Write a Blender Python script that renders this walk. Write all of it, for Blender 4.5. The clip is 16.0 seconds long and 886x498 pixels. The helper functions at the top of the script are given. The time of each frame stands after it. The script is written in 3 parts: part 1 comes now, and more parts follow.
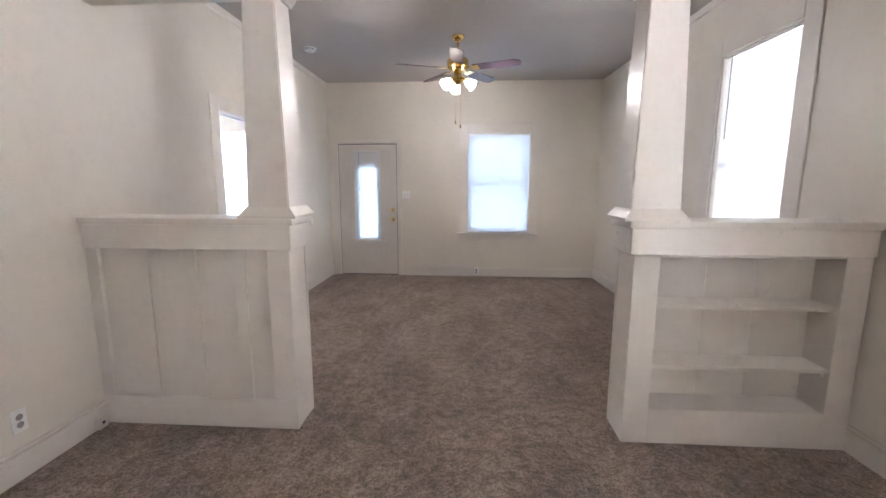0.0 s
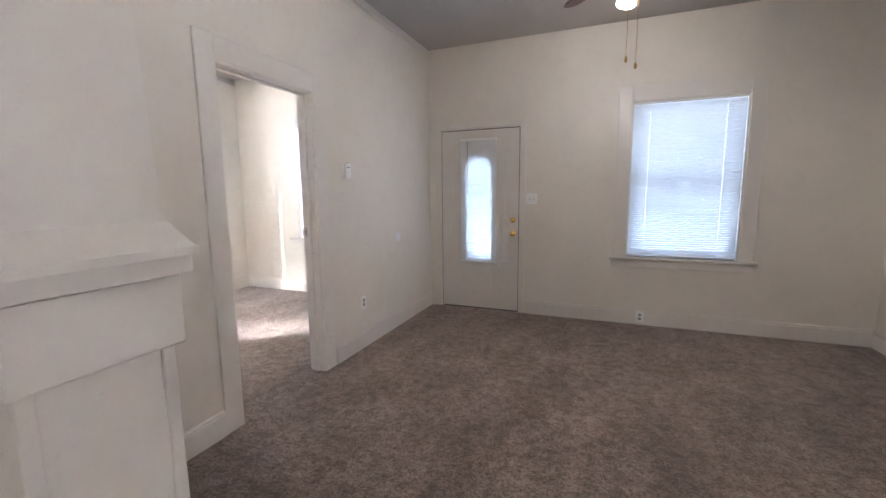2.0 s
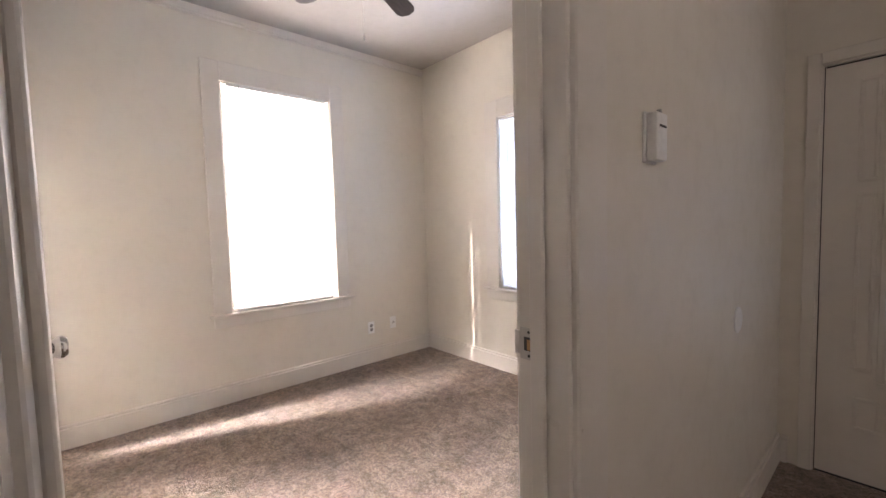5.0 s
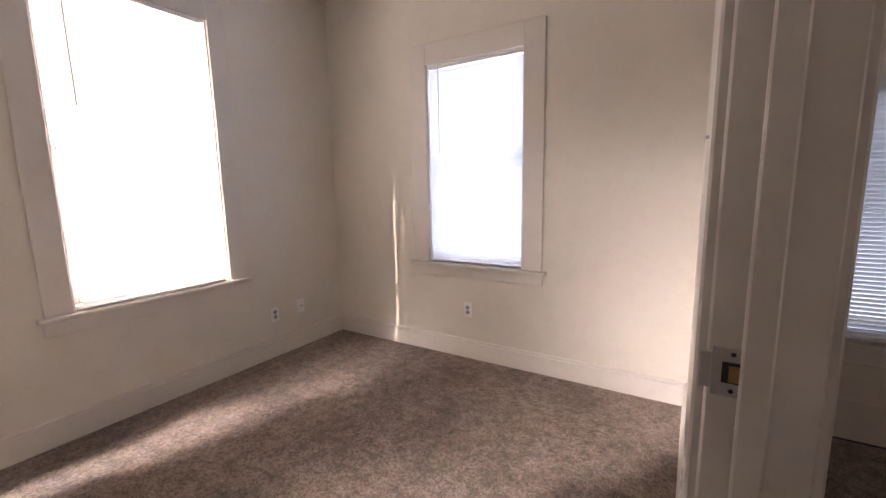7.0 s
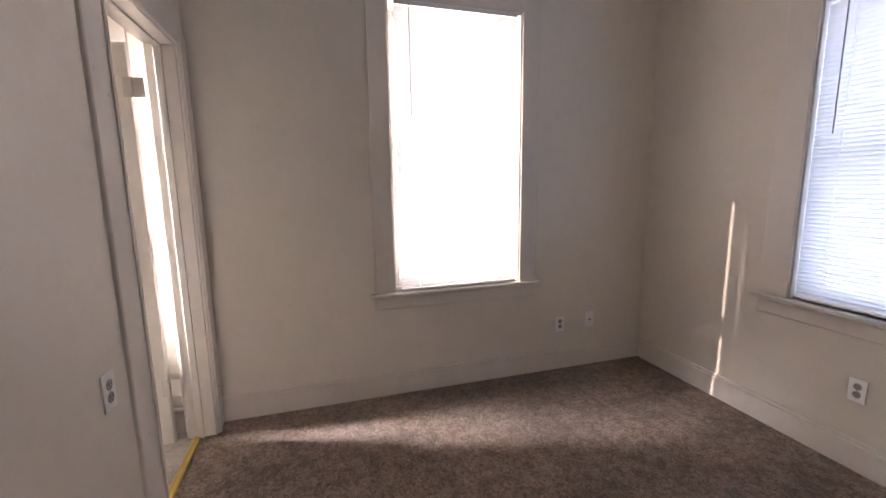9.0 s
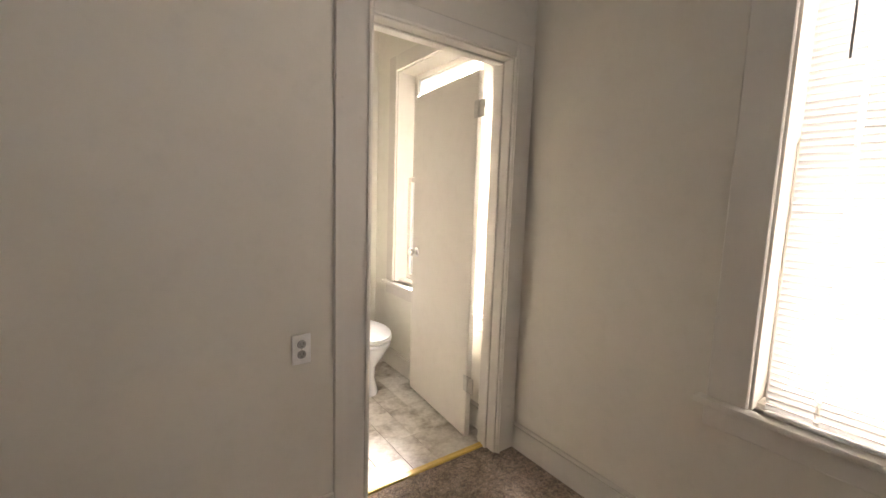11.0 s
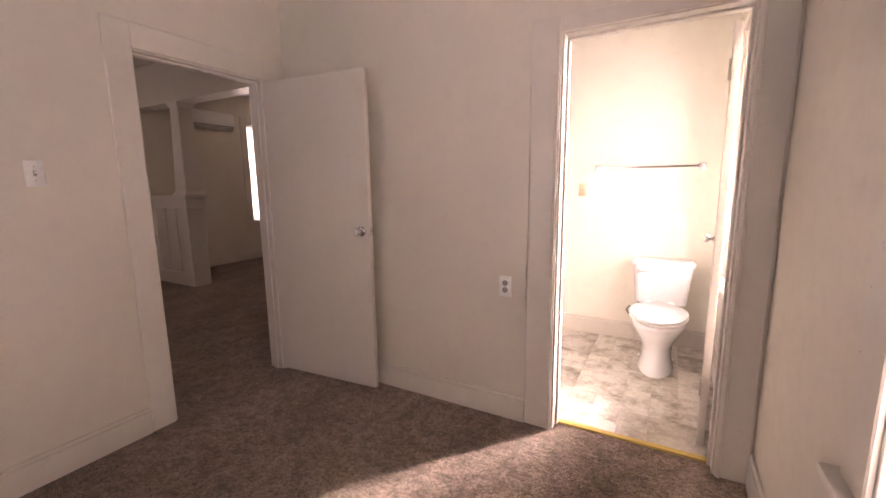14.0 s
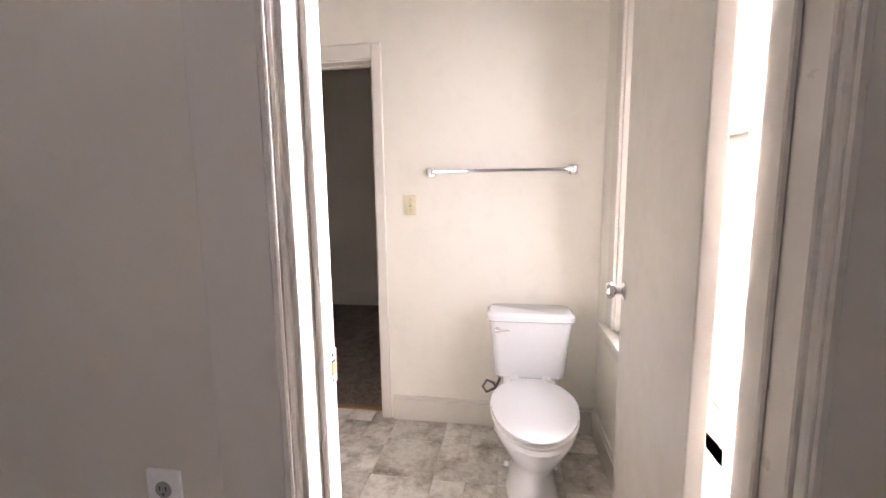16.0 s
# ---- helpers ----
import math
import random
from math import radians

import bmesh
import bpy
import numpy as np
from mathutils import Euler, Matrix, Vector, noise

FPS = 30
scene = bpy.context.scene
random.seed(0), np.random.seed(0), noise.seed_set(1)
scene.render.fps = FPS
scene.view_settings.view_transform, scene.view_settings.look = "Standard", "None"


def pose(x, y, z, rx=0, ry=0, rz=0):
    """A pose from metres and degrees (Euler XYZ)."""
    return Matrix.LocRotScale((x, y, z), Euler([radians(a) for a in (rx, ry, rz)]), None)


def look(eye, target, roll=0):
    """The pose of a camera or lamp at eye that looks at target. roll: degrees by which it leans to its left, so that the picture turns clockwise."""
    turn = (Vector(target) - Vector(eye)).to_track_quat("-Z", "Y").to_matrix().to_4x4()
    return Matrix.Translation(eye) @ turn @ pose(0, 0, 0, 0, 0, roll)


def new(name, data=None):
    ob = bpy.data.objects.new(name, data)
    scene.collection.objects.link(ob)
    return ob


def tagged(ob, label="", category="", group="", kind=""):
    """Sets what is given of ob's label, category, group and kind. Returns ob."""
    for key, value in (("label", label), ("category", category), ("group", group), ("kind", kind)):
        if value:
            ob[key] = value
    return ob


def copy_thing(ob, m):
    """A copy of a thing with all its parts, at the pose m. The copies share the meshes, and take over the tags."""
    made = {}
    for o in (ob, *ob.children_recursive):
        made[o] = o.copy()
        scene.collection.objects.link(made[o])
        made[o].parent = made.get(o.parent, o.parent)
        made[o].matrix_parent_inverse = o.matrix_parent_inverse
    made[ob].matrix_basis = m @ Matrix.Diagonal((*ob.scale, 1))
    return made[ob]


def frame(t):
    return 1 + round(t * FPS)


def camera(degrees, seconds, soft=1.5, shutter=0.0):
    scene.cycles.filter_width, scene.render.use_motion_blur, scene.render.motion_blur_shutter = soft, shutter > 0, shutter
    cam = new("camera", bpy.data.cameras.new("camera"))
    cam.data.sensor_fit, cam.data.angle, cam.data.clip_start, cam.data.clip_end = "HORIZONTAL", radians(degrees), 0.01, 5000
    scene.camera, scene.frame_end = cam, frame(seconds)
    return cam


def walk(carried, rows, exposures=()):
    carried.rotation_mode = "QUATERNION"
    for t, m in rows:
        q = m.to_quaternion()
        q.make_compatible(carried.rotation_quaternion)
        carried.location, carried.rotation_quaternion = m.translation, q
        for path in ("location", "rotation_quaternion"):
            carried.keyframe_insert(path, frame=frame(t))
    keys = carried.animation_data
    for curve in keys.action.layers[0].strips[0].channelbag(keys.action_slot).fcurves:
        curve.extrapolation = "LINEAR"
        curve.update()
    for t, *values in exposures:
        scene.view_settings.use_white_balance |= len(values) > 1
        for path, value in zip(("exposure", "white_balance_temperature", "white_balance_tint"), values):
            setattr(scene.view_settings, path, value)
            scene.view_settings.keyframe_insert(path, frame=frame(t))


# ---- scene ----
cam = camera(94.7, 16.0)
PATH = [
    (0, (0.409, 0.49, 1.412), (0.288, 2.463, 1.104), 0.1),
    (0.5, (0.424, 0.961, 1.394), (0.254, 2.934, 1.113), 0.0),
    (1, (0.426, 1.433, 1.362), (0.107, 3.388, 1.083), -0.1),
    (1.5, (0.382, 1.906, 1.358), (-0.139, 3.816, 1.074), -0.3),
    (2, (0.206, 2.357, 1.342), (-0.535, 4.194, 1.07), -0.6),
    (2.5, (-0.059, 2.781, 1.326), (-1.017, 4.517, 1.06), -1.0),
    (3, (-0.174, 3.2, 1.292), (-1.414, 4.749, 1.043), -1.3),
    (3.5, (-0.488, 3.503, 1.291), (-1.883, 4.919, 1.068), -1.5),
    (4, (-0.812, 3.753, 1.312), (-2.324, 5.055, 1.18), -1.9),
    (6.3, (-1.742, 4.154, 1.338), (-3.126, 5.585, 1.142), 0.1),
    (6.5, (-1.79, 4.144, 1.341), (-3.051, 5.677, 1.093), -0.1),
    (7, (-1.899, 4.114, 1.318), (-2.938, 5.798, 1.023), -1.0),
    (7.5, (-2.008, 4.073, 1.325), (-3.024, 5.763, 0.992), -2.2),
    (8, (-2.016, 4.109, 1.358), (-3.318, 5.583, 0.993), -2.3),
    (8.5, (-2.033, 4.285, 1.359), (-3.703, 5.328, 1.008), -1.5),
    (9, (-2.193, 4.451, 1.363), (-4.086, 5.016, 1.052), -0.8),
    (11.3, (-3.286, 5.418, 1.346), (-4.081, 3.6, 1.094), 1.1),
    (11.5, (-3.414, 5.461, 1.341), (-3.938, 3.548, 1.088), 0.3),
    (12, (-3.673, 5.548, 1.346), (-3.456, 3.572, 1.125), 0.6),
    (12.5, (-3.917, 5.723, 1.37), (-3.136, 3.896, 1.151), 0.6),
    (13, (-4.137, 5.933, 1.369), (-3.127, 4.227, 1.107), -0.4),
    (13.5, (-4.308, 6.033, 1.38), (-3.218, 4.385, 1.07), -0.7),
    (14, (-4.327, 5.922, 1.349), (-3.358, 4.201, 1.033), -0.7),
    (14.5, (-4.212, 5.587, 1.355), (-3.499, 3.744, 1.045), -0.8),
    (15, (-4.22, 5.193, 1.347), (-3.733, 3.275, 1.051), -0.6),
    (15.5, (-4.172, 4.8, 1.321), (-3.871, 2.843, 1.044), -0.6),
    (16, (-4.163, 4.433, 1.331), (-3.858, 2.474, 1.073), -0.7),
]
EXPOSURES = [(0, 4.0, 6050, 17), (2.5, 3.65, 6100, 18), (3.2, 3.65, 6500, 21), (4.2, 3.25, 6700, 20), (6.3, 2.1, 7400, 31), (7.5, 1.9, 7300, 30), (9.2, 1.5, 7000, 28), (11.5, 1.75, 7900, 17), (12.5, 2.05, 8200, 41), (14.0, 2.0, 8200, 41), (15.0, 1.9, 7300, 30), (15.5, 1.75, 6900, 26), (16, 1.3, 6800, 27)]
walk(cam, [(t, look(e, g, r)) for t, e, g, r in PATH], EXPOSURES)

# ---- light levels ----
SUN_POWER = 2.2
DAY = {"ln": 1.7, "le": 1.6, "de": 30, "bw": 18, "bn": 9.5, "ba": 24, "dr": 1.0}
BULB_POWER, LIT_POWER = 2.4, 0.7
FANX, FANY, FAN_TURN, FAN_LIGHTS = 0.285, 4.97, 54, 340

# ---- sky, sun and daylight ----
H = 2.93                                   # ceiling height
N, WL, WB, BW, S, BS = 6.81, -1.746, -1.872, -4.71, 3.826, 2.18
BATHW = -4.66
SUN = Vector((0.528, 0.849, -0.71)).normalized()
world = bpy.data.worlds.new("sky")
scene.world = world
world.use_nodes = True
wn = world.node_tree
sky = wn.nodes.new("ShaderNodeTexSky")
sky.sky_type, sky.sun_disc = "NISHITA", False
sky.sun_elevation, sky.sun_rotation = math.asin(-SUN.z), math.atan2(-SUN.x, -SUN.y)
wn.links.new(sky.outputs[0], wn.nodes["Background"].inputs[0])
wn.nodes["Background"].inputs[1].default_value = 0.10

sun = new("sun", bpy.data.lights.new("sun", "SUN"))
sun.data.energy, sun.data.angle, sun.data.color = SUN_POWER, radians(0.6), (1.0, 0.93, 0.82)
sun.matrix_world = look((0, 0, 8), Vector((0, 0, 8)) + SUN)


def daylight(name, m, w, h, power, color, off=0.30, spread=180):
    """Sky light in a window's opening, facing into the room (local -Y)."""
    d = bpy.data.lights.new(name, "AREA")
    d.shape, d.size, d.size_y, d.energy, d.color = "RECTANGLE", w, h, power, color
    d.spread = radians(spread)
    ob = new(name, d)
    ob.matrix_world = m @ pose(w / 2, off, h / 2, 90, 0, 180)
    return ob


# ---- materials ----
def nodes_of(name):
    m = bpy.data.materials.new(name)
    m.use_nodes = True
    t = m.node_tree
    return m, t, t.nodes["Principled BSDF"]


def noise_node(t, scale, detail=4.0, rough=0.6, stretch=None, random_shift=False):
    co = t.nodes.new("ShaderNodeTexCoord")
    mp = t.nodes.new("ShaderNodeMapping")
    if stretch:
        mp.inputs["Scale"].default_value = stretch
    t.links.new(co.outputs["Object"], mp.inputs["Vector"])
    if random_shift:
        oi = t.nodes.new("ShaderNodeObjectInfo")
        mu = t.nodes.new("ShaderNodeVectorMath")
        mu.operation = "SCALE"
        mu.inputs[0].default_value = (37.0, 19.0, 11.0)
        t.links.new(oi.outputs["Random"], mu.inputs["Scale"])
        t.links.new(mu.outputs[0], mp.inputs["Location"])
    n = t.nodes.new("ShaderNodeTexNoise")
    n.inputs["Scale"].default_value, n.inputs["Detail"].default_value, n.inputs["Roughness"].default_value = scale, detail, rough
    t.links.new(mp.outputs[0], n.inputs["Vector"])
    return n


def ramp(t, src, stops):
    r = t.nodes.new("ShaderNodeValToRGB")
    e = r.color_ramp.elements
    while len(e) < len(stops):
        e.new(0.5)
    for k, (p, c) in zip(e, stops):
        k.position, k.color = p, (*c, 1)
    t.links.new(src, r.inputs[0])
    return r


def mixed(t, a, b, fac, mode="MIX"):
    x = t.nodes.new("ShaderNodeMix")
    x.data_type, x.blend_type = "RGBA", mode
    t.links.new(a, x.inputs[6])
    t.links.new(b, x.inputs[7])
    if isinstance(fac, float):
        x.inputs[0].default_value = fac
    else:
        t.links.new(fac, x.inputs[0])
    return x.outputs[2]


def bump(t, bsdf, layers):
    last = None
    for src, strength, dist in layers:
        b = t.nodes.new("ShaderNodeBump")
        b.inputs["Strength"].default_value, b.inputs["Distance"].default_value = strength, dist
        t.links.new(src, b.inputs["Height"])
        if last:
            t.links.new(last, b.inputs["Normal"])
        last = b.outputs[0]
    t.links.new(last, bsdf.inputs["Normal"])


def paint(name, c, rough=0.45, spread=0.05, grain=0.25):
    """Brushed or rolled wall paint with faint uneven tone, orange peel and scuffs."""
    m, t, b = nodes_of(name)
    big, small = noise_node(t, 0.9, 3), noise_node(t, 14, 5)
    lo, hi = tuple(v * (1 - spread) for v in c), tuple(min(1, v * (1 + spread)) for v in c)
    r1 = ramp(t, big.outputs[0], [(0.3, lo), (0.7, hi)])
    r2 = ramp(t, small.outputs[0], [(0.25, (0.93, 0.93, 0.92)), (0.5, (1, 1, 1))])
    t.links.new(mixed(t, r1.outputs[0], r2.outputs[0], 0.6, "MULTIPLY"), b.inputs["Base Color"])
    rr = ramp(t, small.outputs[0], [(0.3, (rough + 0.1,) * 3), (0.7, (rough - 0.05,) * 3)])
    t.links.new(rr.outputs[0], b.inputs["Roughness"])
    peel, wave = noise_node(t, 170, 2), noise_node(t, 7, 3, 0.5, (1, 1, 0.35))
    bump(t, b, [(wave.outputs[0], 0.14, 0.008), (peel.outputs[0], grain, 0.0012)])
    return m


def plain(name, c, rough=0.4, metal=0.0, vary=0.06, coat=0.0):
    m, t, b = nodes_of(name)
    n = noise_node(t, 60, 4)
    r = ramp(t, n.outputs[0], [(0.3, tuple(v * (1 - vary) for v in c)), (0.7, tuple(min(1, v * (1 + vary)) for v in c))])
    t.links.new(r.outputs[0], b.inputs["Base Color"])
    b.inputs["Metallic"].default_value = metal
    b.inputs["Coat Weight"].default_value = coat
    rr = ramp(t, n.outputs[0], [(0.3, (rough * 0.85,) * 3), (0.7, (min(1, rough * 1.2),) * 3)])
    t.links.new(rr.outputs[0], b.inputs["Roughness"])
    return m


def carpet_material():
    m, t, b = nodes_of("carpet")
    fib, tuft, patch, lane = noise_node(t, 190, 4, 0.8), noise_node(t, 55, 4, 0.75), noise_node(t, 3.0, 5, 0.68, (1.0, 0.55, 1.0)), noise_node(t, 15, 5, 0.75)
    c1 = ramp(t, fib.outputs[0], [(0.34, (0.07, 0.047, 0.035)), (0.49, (0.37, 0.275, 0.213)), (0.62, (0.84, 0.66, 0.53))])
    c2 = ramp(t, tuft.outputs[0], [(0.38, (0.30, 0.27, 0.25)), (0.54, (1, 1, 1))])
    c3 = ramp(t, patch.outputs[0], [(0.38, (0.62, 0.605, 0.59)), (0.62, (1, 1, 1))])
    c4 = ramp(t, lane.outputs[0], [(0.40, (0.56, 0.55, 0.54)), (0.57, (1, 1, 1))])
    a = mixed(t, c1.outputs[0], c2.outputs[0], 0.8, "MULTIPLY")
    a = mixed(t, a, c3.outputs[0], 1.0, "MULTIPLY")
    t.links.new(mixed(t, a, c4.outputs[0], 1.0, "MULTIPLY"), b.inputs["Base Color"])
    b.inputs["Roughness"].default_value = 0.95
    b.inputs["Specular IOR Level"].default_value = 0.15
    b.inputs["Sheen Weight"].default_value, b.inputs["Sheen Roughness"].default_value = 0.25, 0.4
    bump(t, b, [(lane.outputs[0], 0.5, 0.02), (tuft.outputs[0], 1.0, 0.012), (fib.outputs[0], 0.9, 0.005)])
    return m


def vinyl_material():
    m, t, b = nodes_of("stone_vinyl")
    n1, n2 = noise_node(t, 5.5, 6, 0.7, None, True), noise_node(t, 40, 4, 0.7, None, True)
    c1 = ramp(t, n1.outputs[0], [(0.32, (0.30, 0.265, 0.215)), (0.44, (0.60, 0.56, 0.50)), (0.56, (0.86, 0.83, 0.78))])
    c2 = ramp(t, n2.outputs[0], [(0.3, (0.78, 0.77, 0.75)), (0.6, (1, 1, 1))])
    oi = t.nodes.new("ShaderNodeObjectInfo")
    c3 = ramp(t, oi.outputs["Random"], [(0.0, (0.70, 0.68, 0.65)), (1.0, (1.0, 1.0, 1.0))])
    a = mixed(t, c1.outputs[0], c2.outputs[0], 0.9, "MULTIPLY")
    t.links.new(mixed(t, a, c3.outputs[0], 1.0, "MULTIPLY"), b.inputs["Base Color"])
    b.inputs["Roughness"].default_value = 0.42
    bump(t, b, [(n2.outputs[0], 0.2, 0.002)])
    return m


def blind_material():
    """White vinyl slats that let daylight through."""
    m, t, b = nodes_of("vinyl_slat")
    b.inputs["Base Color"].default_value = (0.80, 0.80, 0.79, 1)
    b.inputs["Roughness"].default_value = 0.4
    tr = t.nodes.new("ShaderNodeBsdfTranslucent")
    n = noise_node(t, 25, 3)
    r = ramp(t, n.outputs[0], [(0.3, (0.80, 0.79, 0.77)), (0.7, (0.88, 0.87, 0.86))])
    t.links.new(r.outputs[0], tr.inputs["Color"])
    mx = t.nodes.new("ShaderNodeMixShader")
    mx.inputs[0].default_value = 0.17
    t.links.new(b.outputs[0], mx.inputs[1])
    t.links.new(tr.outputs[0], mx.inputs[2])
    t.links.new(mx.outputs[0], t.nodes["Material Output"].inputs[0])
    return m


def glass_material(name, rough=0.0):
    m, t, b = nodes_of(name)
    b.inputs["Base Color"].default_value = (0.97, 0.98, 0.98, 1)
    b.inputs["Transmission Weight"].default_value = 1.0
    b.inputs["Roughness"].default_value = rough
    b.inputs["IOR"].default_value = 1.45
    return m


def wood_material(name, dark, light, rough=0.3, scale=6):
    m, t, b = nodes_of(name)
    n, f = noise_node(t, scale, 6, 0.6, (1, 9, 9)), noise_node(t, 70, 3, 0.6, (0.3, 4, 4))
    r = ramp(t, n.outputs[0], [(0.35, dark), (0.65, light)])
    r2 = ramp(t, f.outputs[0], [(0.3, (0.8, 0.8, 0.8)), (0.6, (1, 1, 1))])
    t.links.new(mixed(t, r.outputs[0], r2.outputs[0], 0.8, "MULTIPLY"), b.inputs["Base Color"])
    b.inputs["Roughness"].default_value = rough
    b.inputs["Coat Weight"].default_value = 0.06
    return m


def lit_glass(strength):
    m, t, b = nodes_of("lit_frosted_glass")
    b.inputs["Base Color"].default_value = (0.9, 0.88, 0.84, 1)
    b.inputs["Roughness"].default_value = 0.4
    b.inputs["Emission Color"].default_value = (1.0, 0.90, 0.76, 1)
    b.inputs["Emission Strength"].default_value = strength
    return m


WALL = paint("wall_paint", (0.70, 0.655, 0.575), 0.42)
TRIM = paint("trim_paint", (0.695, 0.655, 0.595), 0.32, 0.04, 0.12)
BATHP = paint("bathroom_paint", (0.80, 0.77, 0.69), 0.42)
DOORP = paint("door_paint", (0.665, 0.622, 0.562), 0.35, 0.04, 0.10)
# off-white ceiling, its colour darkened to offset strong light from the fan bulbs
CEIL = paint("ceiling_paint_darkened", (0.45, 0.42, 0.38), 0.75, 0.04, 0.5)
CARPET = carpet_material()
VINYL = vinyl_material()
GROUT = plain("vinyl_seam", (0.58, 0.545, 0.49), 0.8)
SLAT = blind_material()
WHITEP = plain("white_plastic", (0.80, 0.80, 0.78), 0.35)
IVORY = plain("ivory_plastic", (0.62, 0.56, 0.38), 0.4)
DARK = plain("dark_slot", (0.02, 0.02, 0.02), 0.6)
GREYP = plain("grey_plastic", (0.30, 0.30, 0.29), 0.5)
HOSE = plain("braided_hose", (0.10, 0.10, 0.10), 0.45, 0.6)
CHROME = plain("chrome", (0.75, 0.75, 0.76), 0.12, 1.0)
NICKEL = plain("satin_nickel", (0.52, 0.50, 0.47), 0.32, 1.0)
BRASS = plain("polished_brass", (0.80, 0.56, 0.20), 0.16, 1.0)
PORC = plain("porcelain", (0.84, 0.85, 0.87), 0.10, 0.0, 0.01, 0.5)
GLASS = glass_material("window_glass")
FROSTED = glass_material("frosted_window_glass", 0.6)
FROST = plain("frosted_bowl", (0.78, 0.77, 0.74), 0.3, 0.0, 0.03)
MAHOG = wood_material("mahogany", (0.030, 0.006, 0.007), (0.085, 0.018, 0.018), 0.42)
ESPRESSO = wood_material("espresso_wood", (0.030, 0.022, 0.018), (0.07, 0.05, 0.04), 0.35)
THRESH = wood_material("yellow_strip", (0.55, 0.36, 0.08), (0.75, 0.52, 0.14), 0.35)
BRASSWOOD = plain("raw_wood", (0.42, 0.24, 0.10), 0.7)
LIT = lit_glass(LIT_POWER)
GROUNDM = paint("dry_grass_ground", (0.16, 0.15, 0.09), 0.95, 0.25)


# ---- building blocks ----
def cuboid(bm, x0, y0, z0, x1, y1, z1, bevel=0.0, seg=1):
    r = bmesh.ops.create_cube(bm, size=1)
    for v in r["verts"]:
        v.co = ((v.co.x + 0.5) * (x1 - x0) + x0, (v.co.y + 0.5) * (y1 - y0) + y0, (v.co.z + 0.5) * (z1 - z0) + z0)
    if bevel:
        es = list({e for v in r["verts"] for e in v.link_edges})
        bmesh.ops.bevel(bm, geom=es, offset=bevel, segments=seg, affect="EDGES", profile=0.5)


def finish(name, bm, mat, parent=None, m=None, smooth=False):
    me = bpy.data.meshes.new(name)
    bmesh.ops.recalc_face_normals(bm, faces=bm.faces)
    bm.to_mesh(me)
    bm.free()
    me.materials.append(mat)
    if smooth:
        for p in me.polygons:
            p.use_smooth = True
        me.set_sharp_from_angle(angle=radians(40))
    ob = new(name, me)
    if parent:
        ob.parent = parent
    if m is not None:
        ob.matrix_basis = m
    return ob


def blocks(name, mat, boxes, parent=None, m=None, bevel=0.0, seg=1):
    bm = bmesh.new()
    for b in boxes:
        cuboid(bm, *b, bevel=bevel, seg=seg)
    return finish(name, bm, mat, parent, m, smooth=seg > 1)


def lathe(bm, profile, m=Matrix(), n=24, close=True):
    """Turn (radius, height) pairs round the local z axis."""
    rings = [[bm.verts.new(m @ Vector((r * math.cos(2 * math.pi * i / n), r * math.sin(2 * math.pi * i / n), z))) for i in range(n)] for r, z in profile]
    for a, b in zip(rings, rings[1:]):
        for i in range(n):
            bm.faces.new((a[i], a[(i + 1) % n], b[(i + 1) % n], b[i]))
    if close:
        bm.faces.new(rings[0][::-1])
        bm.faces.new(rings[-1])


def turned(name, mat, profile, parent=None, m=None, local=Matrix(), n=24, close=True):
    bm = bmesh.new()
    lathe(bm, profile, local, n, close)
    return finish(name, bm, mat, parent, m, True)


def tube(name, mat, pts, r, parent=None, m=None):
    cu = bpy.data.curves.new(name, "CURVE")
    cu.dimensions, cu.bevel_depth, cu.bevel_resolution = "3D", r, 3
    sp = cu.splines.new("POLY")
    sp.points.add(len(pts) - 1)
    for p, c in zip(sp.points, pts):
        p.co = (*c, 1)
    tmp = bpy.data.objects.new("tmp", cu)
    me = bpy.data.meshes.new_from_object(tmp)
    me.name = name
    bpy.data.objects.remove(tmp)
    me.materials.clear()
    me.materials.append(mat)
    for p in me.polygons:
        p.use_smooth = True
    ob = new(name, me)
    if parent:
        ob.parent = parent
    if m is not None:
        ob.matrix_basis = m
    return ob


def thing(name, m, label, category, group=""):
    ob = new(name)
    ob.empty_display_size = 0.1
    ob.matrix_basis = m
    return tagged(ob, label, category, group)


def structure(ob, label):
    return tagged(ob, label, kind="structure")


def loft(bm, rings, cap=True):
    vs = [[bm.verts.new(p) for p in ring] for ring in rings]
    n = len(vs[0])
    for a, b in zip(vs, vs[1:]):
        for i in range(n):
            bm.faces.new((a[i], a[(i + 1) % n], b[(i + 1) % n], b[i]))
    if cap:
        bm.faces.new(vs[0][::-1])
        bm.faces.new(vs[-1])


def wall_boxes(a0, a1, lo, hi, holes, z1=H, axis="x"):
    """A wall from a0 to a1 along an axis, from lo to hi across it, with holes (b0, b1, z0, z1) through it."""
    out, edge = [], a0
    for b0, b1, h0, h1 in sorted(holes):
        out.append((edge, b0, 0, z1))
        if h0 > 0:
            out.append((b0, b1, 0, h0))
        out.append((b0, b1, h1, z1))
        edge = b1
    out.append((edge, a1, 0, z1))
    if axis == "x":
        return [(p, lo, z, q, hi, w) for p, q, z, w in out]
    return [(lo, p, z, hi, q, w) for p, q, z, w in out]


# the east wall stands slightly out of square
EAST = Matrix.Translation((2.348, N, 0)) @ pose(0, 0, 0, 0, 0, 1.58) @ Matrix.Translation((0, -N, 0))

